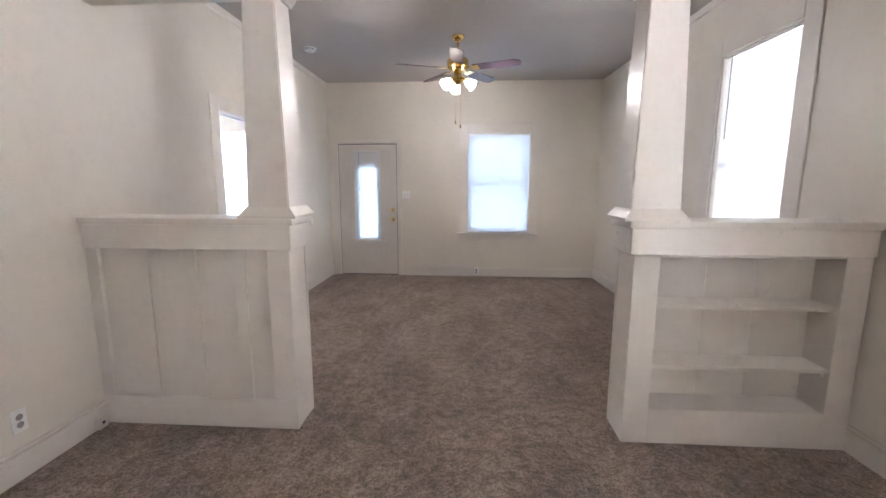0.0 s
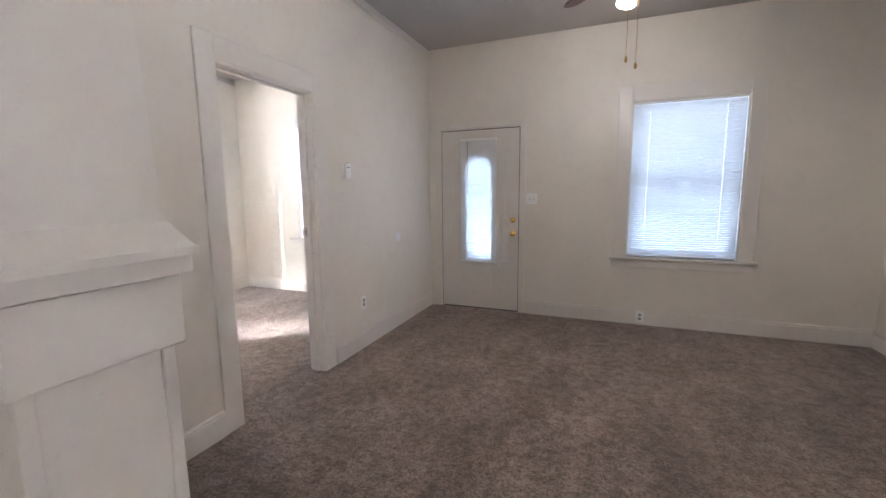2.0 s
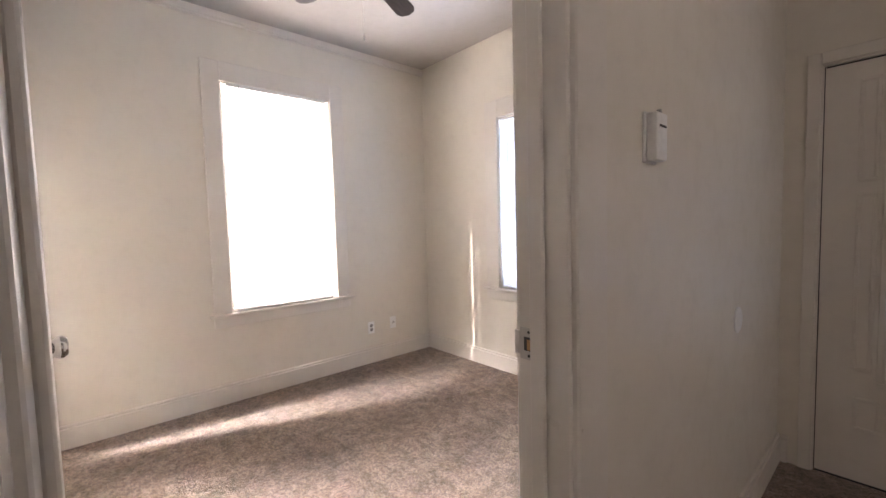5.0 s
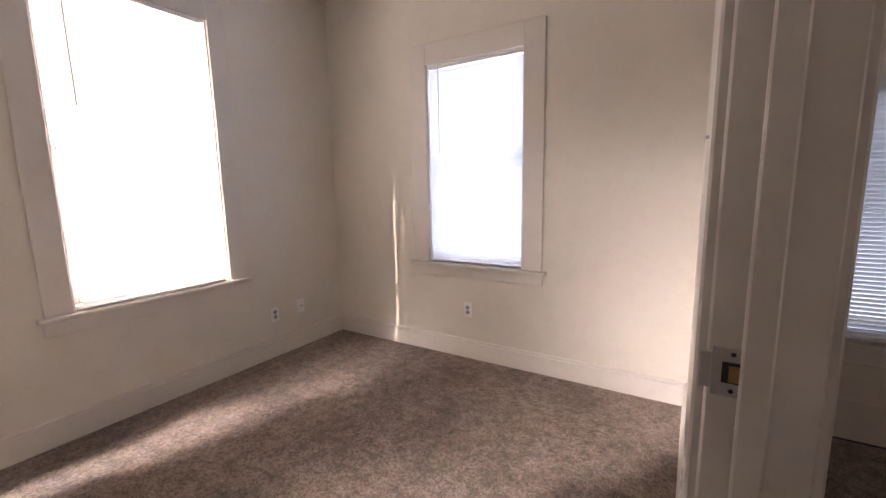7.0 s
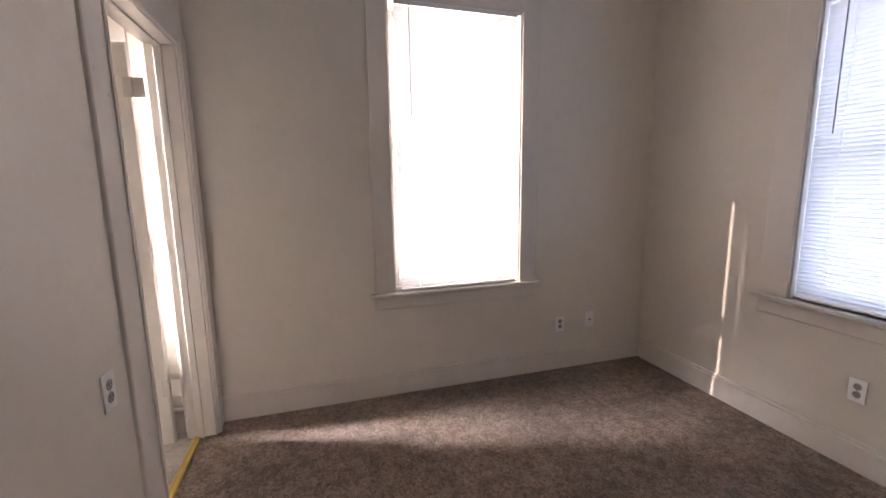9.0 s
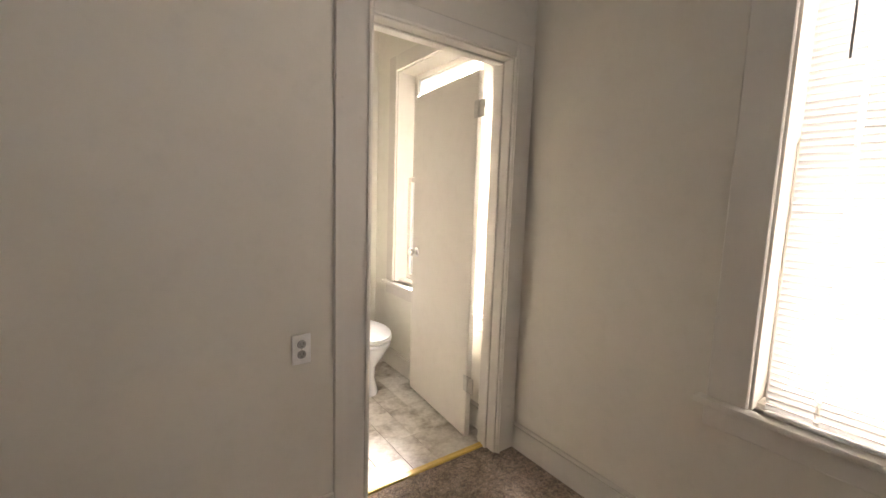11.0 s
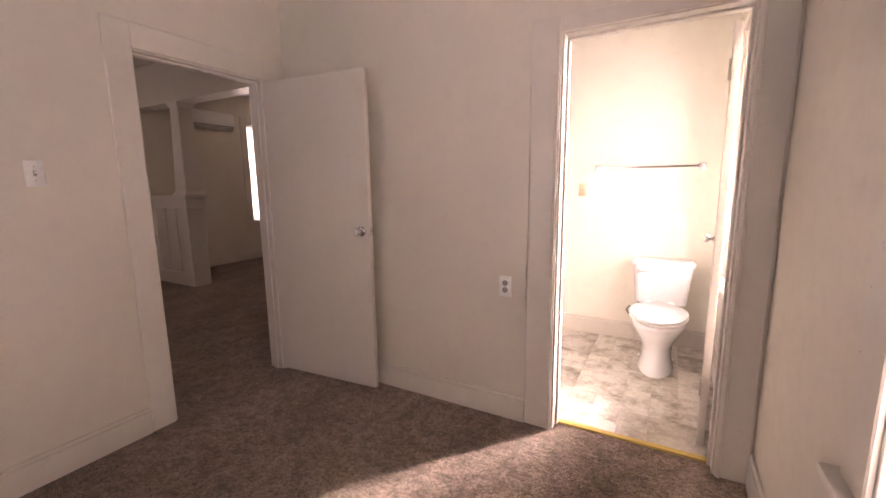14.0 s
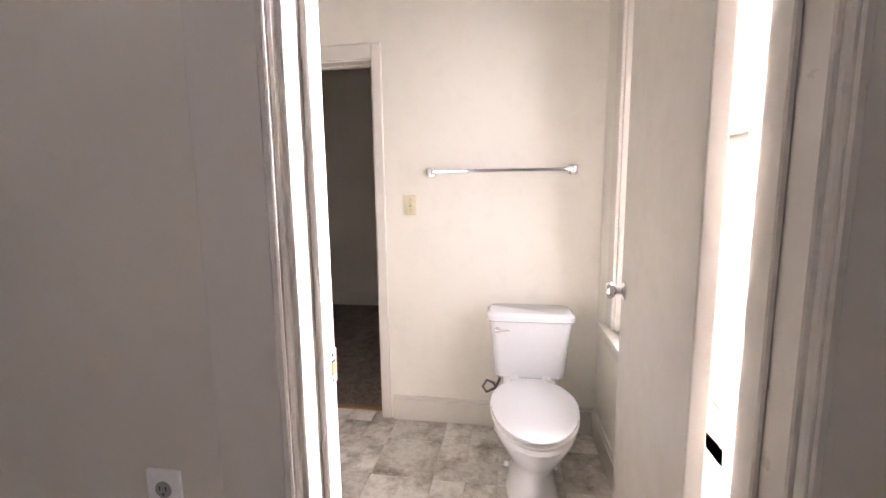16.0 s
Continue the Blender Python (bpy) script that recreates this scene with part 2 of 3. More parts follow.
# ---- the shell ----
structure(blocks("ground", GROUNDM, [(-150, -150, -0.9, 150, 150, -0.5)]), "dry grassy ground round the house")
structure(blocks("floor", CARPET, [(-1.81, -2.2, -0.12, 2.75, 6.9, 0), (-4.8, 3.742, -0.12, -1.81, 6.9, 0), (-4.8, -0.45, -0.12, -1.81, 2.10, 0)]), "mottled grey-brown cut-pile carpet floor")
bath_floor = structure(blocks("bathroom_floor", GROUT, [(-4.8, 2.10, -0.12, -1.81, 3.742, -0.004)]), "grey stone-look vinyl tile bathroom floor")
structure(blocks("ceiling", CEIL, [(-5.0, -2.3, H, 2.9, 7.0, H + 0.15)]), "matt off-white plaster ceiling, colour darkened to offset the lamp light")
LDOOR, LWIN, BNWIN = (-1.615, -0.675, 0, 2.055), (0.385, 1.335, 0.69, 2.19), (-3.69, -2.905, 0.74, 2.23)
structure(blocks("wall_north", WALL, wall_boxes(-4.9, 2.6, N, N + 0.19, [LDOOR, LWIN, BNWIN])), "cream painted plaster wall")
structure(blocks("wall_west", WALL, wall_boxes(3.70, N, BW - 0.19, BW, [(4.875, 5.755, 0.69, 2.43)], axis="y")), "cream painted plaster wall of the bedroom")
BATHWIN = (2.50, 3.50, 0.70, 2.31)
structure(blocks("wall_west_bathroom", BATHP, wall_boxes(-0.5, 3.70, BATHW - 0.19, BATHW, [BATHWIN], axis="y")), "pale cream bathroom wall")
structure(blocks("wall_middle", WALL, wall_boxes(-2.2, N, WB, WL, [(4.0, 4.778, 0, 2.055)], axis="y")), "cream painted plaster wall")
structure(blocks("wall_bedroom_south", WALL, wall_boxes(BW, WB, 3.76, S, [(-4.58, -3.81, 0, 2.06)])), "cream painted plaster wall")
structure(blocks("wall_bathroom_north", BATHP, wall_boxes(BATHW, WB, 3.69, 3.76, [(-4.58, -3.81, 0, 2.06)])), "pale cream bathroom wall")
structure(blocks("wall_bathroom_south", BATHP, wall_boxes(BATHW, WB, BS - 0.12, BS, [(-3.44, -2.70, 0, 2.085)])), "pale cream bathroom wall")
structure(blocks("wall_back_room", WALL, [(-4.9, -0.5, 0, WB, -0.3, H)]), "cream wall of the back room")
structure(blocks("wall_south", WALL, [(WL, -2.2, 0, 2.8, -2.0, H)]), "cream wall closing the dining end")
EWIN, DWIN = (3.28, 4.07, 0.69, 2.43), (0.17, 1.0, 0.69, 2.44)
structure(blocks("wall_east", WALL, wall_boxes(-2.2, N, 0, 0.19, [EWIN, DWIN], axis="y"), m=EAST), "cream painted plaster wall")
structure(blocks("beam", WALL, [(WL, 2.645, 2.42, 2.44, 2.875, H)]), "cream header beam over the columns")


def baseboard(m, runs):
    """Runs (u0, u1) along a wall; the room lies towards local -Y."""
    bm = bmesh.new()
    for u0, u1 in runs:
        cuboid(bm, u0, -0.019, 0.0, u1, 0.002, 0.128, 0.003)
        cuboid(bm, u0, -0.013, 0.128, u1, 0.002, 0.15, 0.005)
    return structure(finish("baseboard", bm, TRIM, None, m), "cream painted baseboard with a moulded top edge")


def face_n(y): return pose(0, y, 0)
def face_w(x): return pose(x, 0, 0, 0, 0, 90)
def face_e(x): return pose(x, 0, 0, 0, 0, -90)
def face_s(y): return pose(0, y, 0, 0, 0, 180)


baseboard(face_n(N), [(WL + 0.02, -1.70), (-0.595, 2.33), (BW + 0.02, WB - 0.02)])
baseboard(face_w(BW), [(S, N)])
baseboard(face_w(WL), [(-2.0, 2.64), (2.88, 3.89), (4.91, N)])
baseboard(face_e(WB), [(-N, -4.90), (-3.90, -S)])
baseboard(face_s(S), [(1.89, 3.668)])
baseboard(face_s(BS), [(3.50, 4.66)])
baseboard(face_w(BATHW), [(BS, 3.69)])
baseboard(EAST @ pose(0, 0, 0, 0, 0, -90), [(-N, -2.88), (-2.64, 2.0)])
baseboard(pose(0, -0.3, 0, 0, 0, 180), [(1.9, 4.7)])


def crown(m, u0, u1):
    bm = bmesh.new()
    cuboid(bm, u0, -0.022, H - 0.075, u1, 0.002, H - 0.055, 0.006)
    cuboid(bm, u0, -0.010, H - 0.055, u1, 0.002, H, 0.003)
    structure(finish("picture_rail", bm, TRIM, None, m), "thin painted moulding under the ceiling")


crown(face_w(BW), S, N)
crown(face_w(WL), 2.89, N)
crown(EAST @ pose(0, 0, 0, 0, 0, -90), -N, -2.9)


def doorway(m, w, h, depth, casing=(0.12, 0.12, 0.13), back=True, name="door_frame", mat=None):
    """Jambs, stops and flat casings round an opening; local x along it, -Y the room."""
    mat = mat or TRIM
    ob = structure(thing(name, m, "", ""), "cream painted door frame with worn paint edges")
    jamb = [(-0.002, 0, 0, 0.016, depth, h), (w - 0.016, 0, 0, w + 0.002, depth, h), (0.016, 0, h - 0.016, w - 0.016, depth, h + 0.002)]
    blocks("jamb", mat, jamb, ob, bevel=0.003)
    blocks("stop", mat, [(0.016, depth * 0.42, 0, 0.028, depth * 0.42 + 0.035, h - 0.028), (w - 0.028, depth * 0.42, 0, w - 0.016, depth * 0.42 + 0.035, h - 0.028),
                         (0.016, depth * 0.42, h - 0.028, w - 0.016, depth * 0.42 + 0.035, h - 0.016)], ob, bevel=0.003)
    l, r, tp = casing
    faces = [(-0.014, 0.004)] + ([(depth - 0.004, depth + 0.014)] if back else [])
    for y0, y1 in faces:
        boxes = [(0.006, y0, h - 0.008, w - 0.006, y1, h + tp)]
        if l:
            boxes.append((-l, y0, 0, 0.006, y1, h + tp))
        if r:
            boxes.append((w - 0.006, y0, 0, w + r, y1, h + tp))
        blocks("casing", mat, boxes, ob, bevel=0.004)
    return ob


door_a = doorway(pose(WL, 4.0, 0, 0, 0, 90), 0.778, 2.055, WL - WB, (0.115, 0.115, 0.12))
door_b = doorway(pose(-3.81, S, 0, 0, 0, 180), 0.77, 2.06, S - 3.69, (0.142, 0.118, 0.065))
doorway(pose(-2.70, BS, 0, 0, 0, 180), 0.74, 2.085, 0.12, (0.05, 0.045, 0.07))
blocks("moulding", TRIM, [(0.77, -0.022, 0, 0.785, -0.014, 2.09), (-0.015, -0.022, 0, 0.0, -0.014, 2.09)], door_b, bevel=0.003)
structure(blocks("threshold", THRESH, [(-4.564, 3.715, -0.002, -3.826, 3.752, 0.012)], bevel=0.004), "yellow varnished threshold strip")
structure(blocks("threshold", BRASSWOOD, [(-3.42, BS - 0.10, -0.002, -2.72, BS - 0.06, 0.008)], bevel=0.003), "worn metal carpet strip")


# ---- windows and blinds ----
def window(m, w, h, name, casing=0.12, head=0.14, deep=0.19, glass=None):
    ob = structure(thing(name, m, "", ""), "double-hung sash window in a flat painted casing")
    blocks("lining", TRIM, [(0, 0.002, 0, 0.014, deep, h), (w - 0.014, 0.002, 0, w, deep, h), (0.014, 0.002, h - 0.014, w - 0.014, deep, h), (0.014, 0.04, 0, w - 0.014, deep + 0.01, 0.02)], ob, bevel=0.002)
    for k, (z0, z1, y) in enumerate(((0.02, h / 2 + 0.02, deep - 0.085), (h / 2 - 0.02, h - 0.014, deep - 0.045))):
        x0, x1, f = 0.014, w - 0.014, 0.045
        blocks("sash", TRIM, [(x0, y, z0, x0 + f, y + 0.035, z1), (x1 - f, y, z0, x1, y + 0.035, z1), (x0 + f, y, z0, x1 - f, y + 0.035, z0 + f), (x0 + f, y, z1 - 0.04, x1 - f, y + 0.035, z1)], ob, bevel=0.004)
        p = blocks("pane", glass or GLASS, [(x0 + f, y + 0.015, z0 + f, x1 - f, y + 0.019, z1 - 0.04)], ob)
        p.visible_shadow = glass is not None
    c = casing
    blocks("casing", TRIM, [(-c, -0.013, 0.0, 0.004, 0.004, h + head), (w - 0.004, -0.013, 0.0, w + c, 0.004, h + head), (0.004, -0.013, h - 0.004, w - 0.004, 0.004, h + head)], ob, bevel=0.004)
    blocks("sill", TRIM, [(-c - 0.03, -0.045, -0.024, w + c + 0.03, 0.04, 0.0)], ob, bevel=0.006, seg=2)
    blocks("apron", TRIM, [(-c - 0.005, -0.014, -0.105, w + c + 0.005, 0.003, -0.024)], ob, bevel=0.004)
    return ob


def blind(m, w, h, label, y=0.03, gap=0.018, tilt=61, wand=True, pitch=0.0215, slot=0.0004):
    """A mini blind hanging in an opening w x h, its slats nearly closed."""
    ob = thing("window_blind", m, label, "blind", "mini blinds")
    x0, x1 = gap, w - gap
    blocks("headrail", WHITEP, [(x0, y - 0.014, h - 0.034, x1, y + 0.014, h - 0.006)], ob, bevel=0.002)
    blocks("bottom_rail", WHITEP, [(x0, y - 0.011, 0.006, x1, y + 0.011, 0.018)], ob, bevel=0.003)
    cords = [x0 + (x1 - x0) * f for f in ((0.16, 0.84) if w > 0.5 else (0.2, 0.8))]
    spans = [(x0, cords[0] - slot), (cords[0] + slot, cords[1] - slot), (cords[1] + slot, x1)]
    vs, fs = [], []
    a, half = radians(tilt), 0.0125
    z = 0.032
    while z < h - 0.04:
        sag = 0.0
        for s0, s1 in spans:
            k = len(vs)
            for u, lift in ((-1, 0.0), (-0.33, 0.0016), (0.33, 0.0016), (1, 0.0)):
                yy, zz = y - u * half * math.cos(a) + lift * math.sin(a), z + u * half * math.sin(a) + lift * math.cos(a) + sag
                vs += [(s0, yy, zz), (s1, yy, zz)]
            fs += [(k + 2 * i, k + 2 * i + 1, k + 2 * i + 3, k + 2 * i + 2) for i in range(3)]
        z += pitch
    me = bpy.data.meshes.new("slats")
    me.from_pydata(vs, [], fs)
    me.materials.append(SLAT)
    for p in me.polygons:
        p.use_smooth = True
    sl = tagged(new("slats", me), "thin white vinyl slats", kind="stuff")
    sl.parent = ob
    for c in cords:
        tube("ladder_cord", WHITEP, [(c, y - 0.014, 0.012), (c, y - 0.014, h - 0.03)], 0.0008, ob)
    if wand:
        tube("tilt_wand", GREYP, [(x0 + 0.085, y - 0.02, h - 0.03), (x0 + 0.088, y - 0.022, h - 0.03 - min(0.62, h * 0.42))], 0.0032, ob)
    return ob


COOL, WARM = (0.50, 0.70, 1.0), (1.0, 0.98, 0.97)
m = pose(LWIN[0], N, LWIN[2])
window(m, 0.95, 1.50, "window_1")
blind(m, 0.95, 1.50, "white closed mini blind in the front window", wand=False)
daylight("window_sky", m, 0.95, 1.50, DAY["ln"], COOL)
m = EAST @ pose(0, EWIN[1], EWIN[2], 0, 0, -90)
window(m, 0.79, 1.74, "window_2", casing=0.13)
blind(m, 0.79, 1.74, "white closed mini blind in the living room side window")
daylight("window_sky", m, 0.79, 1.74, DAY["le"], WARM)
m = EAST @ pose(0, DWIN[1], DWIN[2], 0, 0, -90)
window(m, 0.83, 1.75, "window_3")
blind(m, 0.83, 1.75, "white closed mini blind in the dining window")
daylight("window_sky", m, 0.83, 1.75, DAY["de"], WARM)
m = pose(BW, 4.875, 0.69, 0, 0, 90)
window(m, 0.88, 1.74, "window_4")
blind(m, 0.88, 1.74, "white mini blind glowing with sun in the bedroom", tilt=66, gap=0.048, y=0.0, slot=0.006)
daylight("window_sky", m, 0.88, 1.74, DAY["bw"], WARM)
m = pose(BNWIN[0], N, BNWIN[2])
window(m, 0.785, 1.49, "window_5", casing=0.14, head=0.15)
blind(m, 0.785, 1.49, "white closed mini blind in the bedroom front window")
daylight("window_sky", m, 0.785, 1.49, DAY["bn"], COOL)
m = pose(BATHW, BATHWIN[0], BATHWIN[2], 0, 0, 90)
window(m, 1.00, 1.61, "window_6", casing=0.10, head=0.11, glass=FROSTED)
# low sun scattered by the frosted panes, thrown in along the sun's way
for u, out, wide, turn, tilt, spread, power, rows in ((0.24, 0.07, 0.15, 50, 66, 50, 3.5, 4), (0.30, 0.04, 0.30, 0, 86, 135, 0.75, 1), (0.78, -0.03, 0.08, 74, 52, 34, 1.0, 3)):
    for k in range(rows):
        d = bpy.data.lights.new("frosted_pane_light", "AREA")
        d.shape, d.size, d.size_y, d.energy, d.color = "RECTANGLE", wide, 1.50 / rows, DAY["ba"] * power / 4 / rows, (0.94, 0.97, 1.0)
        d.spread = radians(spread)
        new("frosted_pane_light", d).matrix_world = m @ pose(u, out, 0.055 + 1.50 * (k + 0.5) / rows, 0, 0, turn) @ pose(0, 0, 0, tilt, 0, 180)


# ---- doors ----
def ring(bm, x0, z0, x1, z1, y, w=0.016, d=0.007):
    for b in ((x0, z0, x1, z0 + w), (x0, z1 - w, x1, z1), (x0, z0 + w, x0 + w, z1 - w), (x1 - w, z0 + w, x1, z1 - w)):
        cuboid(bm, b[0], y - d, b[1], b[2], y + 0.002, b[3], 0.003)


def knob_set(parent, x, y, z, side, mat):
    """A round knob on a rose, on the face towards local y * side."""
    lm = Matrix.Translation((x, y, z)) @ pose(0, 0, 0, -90 * side, 0, 0)
    turned("knob", mat, [(0.032, 0.0), (0.032, 0.004), (0.026, 0.009), (0.012, 0.014), (0.011, 0.028), (0.020, 0.034), (0.027, 0.044), (0.027, 0.052), (0.021, 0.060), (0.008, 0.062)], parent, local=lm)


def front_door():
    ob = thing("front_door", pose(-1.602, N + 0.012, 0), "closed cream panelled front door with a narrow arched lite", "door")
    w, h, d = 0.914, 2.035, 0.044
    gx0, gx1, gz0, gz1 = 0.315, 0.595, 0.60, 1.60
    r = (gx1 - gx0) / 2
    bm = bmesh.new()
    for b in ((0, 0.012, gx0, h), (gx1, 0.012, w, h), (gx0, 0.012, gx1, gz0)):
        cuboid(bm, b[0], 0, b[1], b[2], d, b[3])
    n = 14
    arc = [(gx0 + r - r * math.cos(math.pi * i / n), gz1 + 0.85 * r * math.sin(math.pi * i / n)) for i in range(n + 1)]
    for (xa, za), (xb, zb) in zip(arc, arc[1:]):
        q = [bm.verts.new(p) for p in ((xa, 0, za), (xb, 0, zb), (xb, 0, h), (xa, 0, h), (xa, d, za), (xb, d, zb), (xb, d, h), (xa, d, h))]
        for f in ((0, 1, 2, 3), (7, 6, 5, 4), (0, 4, 5, 1), (3, 2, 6, 7)):
            bm.faces.new([q[i] for i in f])
    finish("leaf", bm, DOORP, ob)
    bm = bmesh.new()
    ring(bm, 0.215, 0.50, 0.70, 1.96, 0, 0.022, 0.010)
    ring(bm, 0.13, 0.56, 0.20, 1.42, 0)
    ring(bm, 0.13, 1.47, 0.20, 1.95, 0)
    ring(bm, 0.715, 0.56, 0.785, 1.42, 0)
    ring(bm, 0.715, 1.47, 0.785, 1.95, 0)
    ring(bm, 0.14, 0.27, 0.235, 0.43, 0)
    ring(bm, 0.305, 0.21, 0.60, 0.43, 0)
    ring(bm, 0.67, 0.27, 0.765, 0.43, 0)
    finish("panel_moulding", bm, DOORP, ob)
    p = blocks("glass", GLASS, [(gx0, 0.02, gz0, gx1, 0.024, gz1 + r * 0.86)], ob)
    p.visible_shadow = False
    for z, rr in ((1.035, 0.030), (0.888, 0.032)):
        turned("deadbolt" if z > 1 else "door_knob", BRASS, [(rr, 0), (rr, 0.005), (rr * 0.8, 0.012), (0.013, 0.016), (0.013, 0.026), (0.024, 0.032), (0.027, 0.045), (0.018, 0.056), (0.006, 0.058)] if z < 1 else
               [(rr, 0), (rr * 0.98, 0.008), (rr * 0.75, 0.018), (rr * 0.5, 0.020), (0.006, 0.021)], ob, local=Matrix.Translation((0.842, 0, z)) @ pose(0, 0, 0, 90))
    for z in (0.25, 1.02, 1.80):
        turned("hinge", TRIM, [(0.007, -0.05), (0.007, 0.05)], ob, local=Matrix.Translation((-0.006, -0.006, z)), n=10)
    # dark strips added for the shade in the gap round the leaf
    blocks("gap_shade", DARK, [(0.010, -0.0012, 2.028, 0.904, 0.003, 2.036), (0.904, -0.0012, 0.012, 0.910, 0.003, 2.036), (0.004, -0.0012, 0.012, 0.008, 0.003, 2.036)], ob)
    blocks("sweep", DARK, [(0.01, 0.004, 0.0, w - 0.01, 0.03, 0.012)], ob)
    return ob


front_door()
fd = doorway(pose(-1.615, N, 0), 0.94, 2.055, 0.19, (0.045, 0.05, 0.05), back=False, name="front_door_frame")
m = pose(-1.36, N - 0.028, 0.545)
blind(m, 0.42, 1.395, "small white mini blind on the front door", y=0.012, gap=0.003)
daylight("door_sky", pose(-1.29, N - 0.05, 0.60), 0.30, 1.15, DAY["dr"], COOL)


def flush_door(m, w, h, label, knob_x, knob_z=1.06):
    """A flat slab door; local x from the hinge to its free edge, thickness towards +Y."""
    ob = thing("flush_door", m, label, "door", "flush interior doors")
    blocks("leaf", DOORP, [(0, 0, 0.018, w, 0.035, h)], ob, bevel=0.003)
    knob_set(ob, knob_x, 0.0, knob_z, -1, CHROME)
    knob_set(ob, knob_x, 0.035, knob_z, 1, CHROME)
    blocks("latch_plate", NICKEL, [(w - 0.0005, 0.006, knob_z - 0.03, w + 0.0015, 0.029, knob_z + 0.03)], ob, bevel=0.0005)
    blocks("latch_bolt", CHROME, [(w, 0.012, knob_z - 0.01, w + 0.010, 0.023, knob_z + 0.01)], ob, bevel=0.002)
    for z in (0.335, 1.83):
        turned("hinge_knuckle", NICKEL, [(0.007, -0.045), (0.007, 0.045)], ob, local=Matrix.Translation((-0.007, 0.036, z)), n=10)
        blocks("hinge_leaf", NICKEL, [(-0.060, 0.030, z - 0.045, -0.006, 0.034, z + 0.045), (-0.001, 0.035, z - 0.045, 0.028, 0.037, z + 0.045)], ob)
    return ob


ang = math.degrees(math.atan2(3.947 - 4.012, -2.695 + 1.885))
flush_door(pose(-1.885, 4.012, 0, 0, 0, ang), 0.81, 2.03, "open flat cream door with a chrome knob standing against the wall", 0.75)
ang = math.degrees(math.atan2(-0.735, -0.065))
flush_door(pose(-4.508, 3.640, 0, 0, 0, ang) @ Matrix.Translation((0, -0.035, 0)), 0.715, 2.03, "flat off-white bathroom door swung open inside", 0.65, 1.0)


def strike(m, label):
    ob = thing("strike_plate", m, label, "strike plate")
    bm = bmesh.new()
    cuboid(bm, -0.022, -0.003, -0.035, 0.022, 0.001, 0.035, 0.0012)
    cuboid(bm, -0.036, -0.003, -0.026, -0.022, 0.0005, 0.026, 0.0012)
    finish("plate", bm, NICKEL, ob)
    blocks("latch_hole", DARK, [(-0.010, -0.0036, -0.015, 0.013, -0.003, 0.015)], ob)
    blocks("torn_wood", BRASSWOOD, [(-0.002, -0.0042, -0.013, 0.011, -0.0036, 0.010)], ob, bevel=0.0002)
    for z in (-0.026, 0.026):
        turned("screw", DARK, [(0.0035, 0), (0.003, 0.001)], ob, local=Matrix.Translation((0.002, -0.003, z)) @ pose(0, 0, 0, 90), n=8)


strike(pose(WB + 0.028, 4.7615, 1.064), "worn metal strike plate on the door jamb")
strike(pose(-3.827, 3.715, 1.0, 0, 0, -90), "worn metal strike plate on the bathroom jamb")


# ---- half walls and tapered columns ----
Y0, Y1 = 2.630, 2.868


def column(parent, x, y, top):
    bm = bmesh.new()
    for z0, z1, a0, b0, a1, b1 in ((1.234, 1.250, 0.160, 0.145, 0.160, 0.145), (1.250, 1.282, 0.156, 0.141, 0.130, 0.124), (1.282, 1.296, 0.130, 0.124, 0.121, 0.117),
                                   (1.296, 2.365, top * 1.36, 0.116, top, 0.090), (2.365, 2.39, top + 0.012, 0.100, top + 0.022, 0.108), (2.39, 2.42, top + 0.026, 0.112, top + 0.034, 0.118)):
        loft(bm, [[(x + sx * a, y + sy * b, z) for sx, sy in ((-1, -1), (1, -1), (1, 1), (-1, 1))] for a, b, z in ((a0, b0, z0), (a1, b1, z1))])
    bmesh.ops.bevel(bm, geom=[e for e in bm.edges if abs(e.verts[0].co.z - e.verts[1].co.z) > 0.5], offset=0.006, segments=2, affect="EDGES")
    finish("column", bm, TRIM, parent)


def ledge(parent, x0, x1, e0, e1):
    """Cap and frieze; e0, e1: how far they run past the ends."""
    blocks("ledge", TRIM, [(x0 - e0 * 0.042, Y0 - 0.028, 1.197, x1 + e1 * 0.036, Y1 + 0.028, 1.234)], parent, bevel=0.007, seg=2)
    blocks("frieze", TRIM, [(x0 - e0 * 0.026, Y0 - 0.013, 1.060, x1 + e1 * 0.018, Y1 + 0.013, 1.197)], parent, bevel=0.004)


def panel_side(boxes, y, s, x0, x1, stiles):
    """Rails, stiles and battens on one face at y, proud towards s."""
    lo, hi = (y, y + 0.026) if s > 0 else (y - 0.026, y)
    boxes.append((x0, lo, 0.0, x1, hi, 0.175))
    boxes.append((x0, lo, 0.175, x0 + 0.075, hi, 1.062))
    boxes.append((x1 - 0.13, lo, 0.175, x1, hi, 1.062))
    lo, hi = (y, y + 0.016) if s > 0 else (y - 0.016, y)
    for c in stiles:
        boxes.append((c - 0.033, lo, 0.175, c + 0.033, hi, 1.062))


half_a = structure(thing("half_wall_panelled", Matrix(), "", ""), "cream panelled half wall with a ledge and tapered column")
bx = [(WL, Y0 + 0.026, 0, -0.566, Y1 - 0.026, 1.10)]
panel_side(bx, Y0 + 0.026, -1, WL, -0.563, (-1.425, -1.14, -0.86))
panel_side(bx, Y1 - 0.026, 1, WL, -0.563, (-1.425, -1.14, -0.86))
blocks("panelling", TRIM, bx, half_a, bevel=0.003)
ledge(half_a, WL, -0.563, 0, 1)
column(half_a, -0.667, 2.749, 0.085)

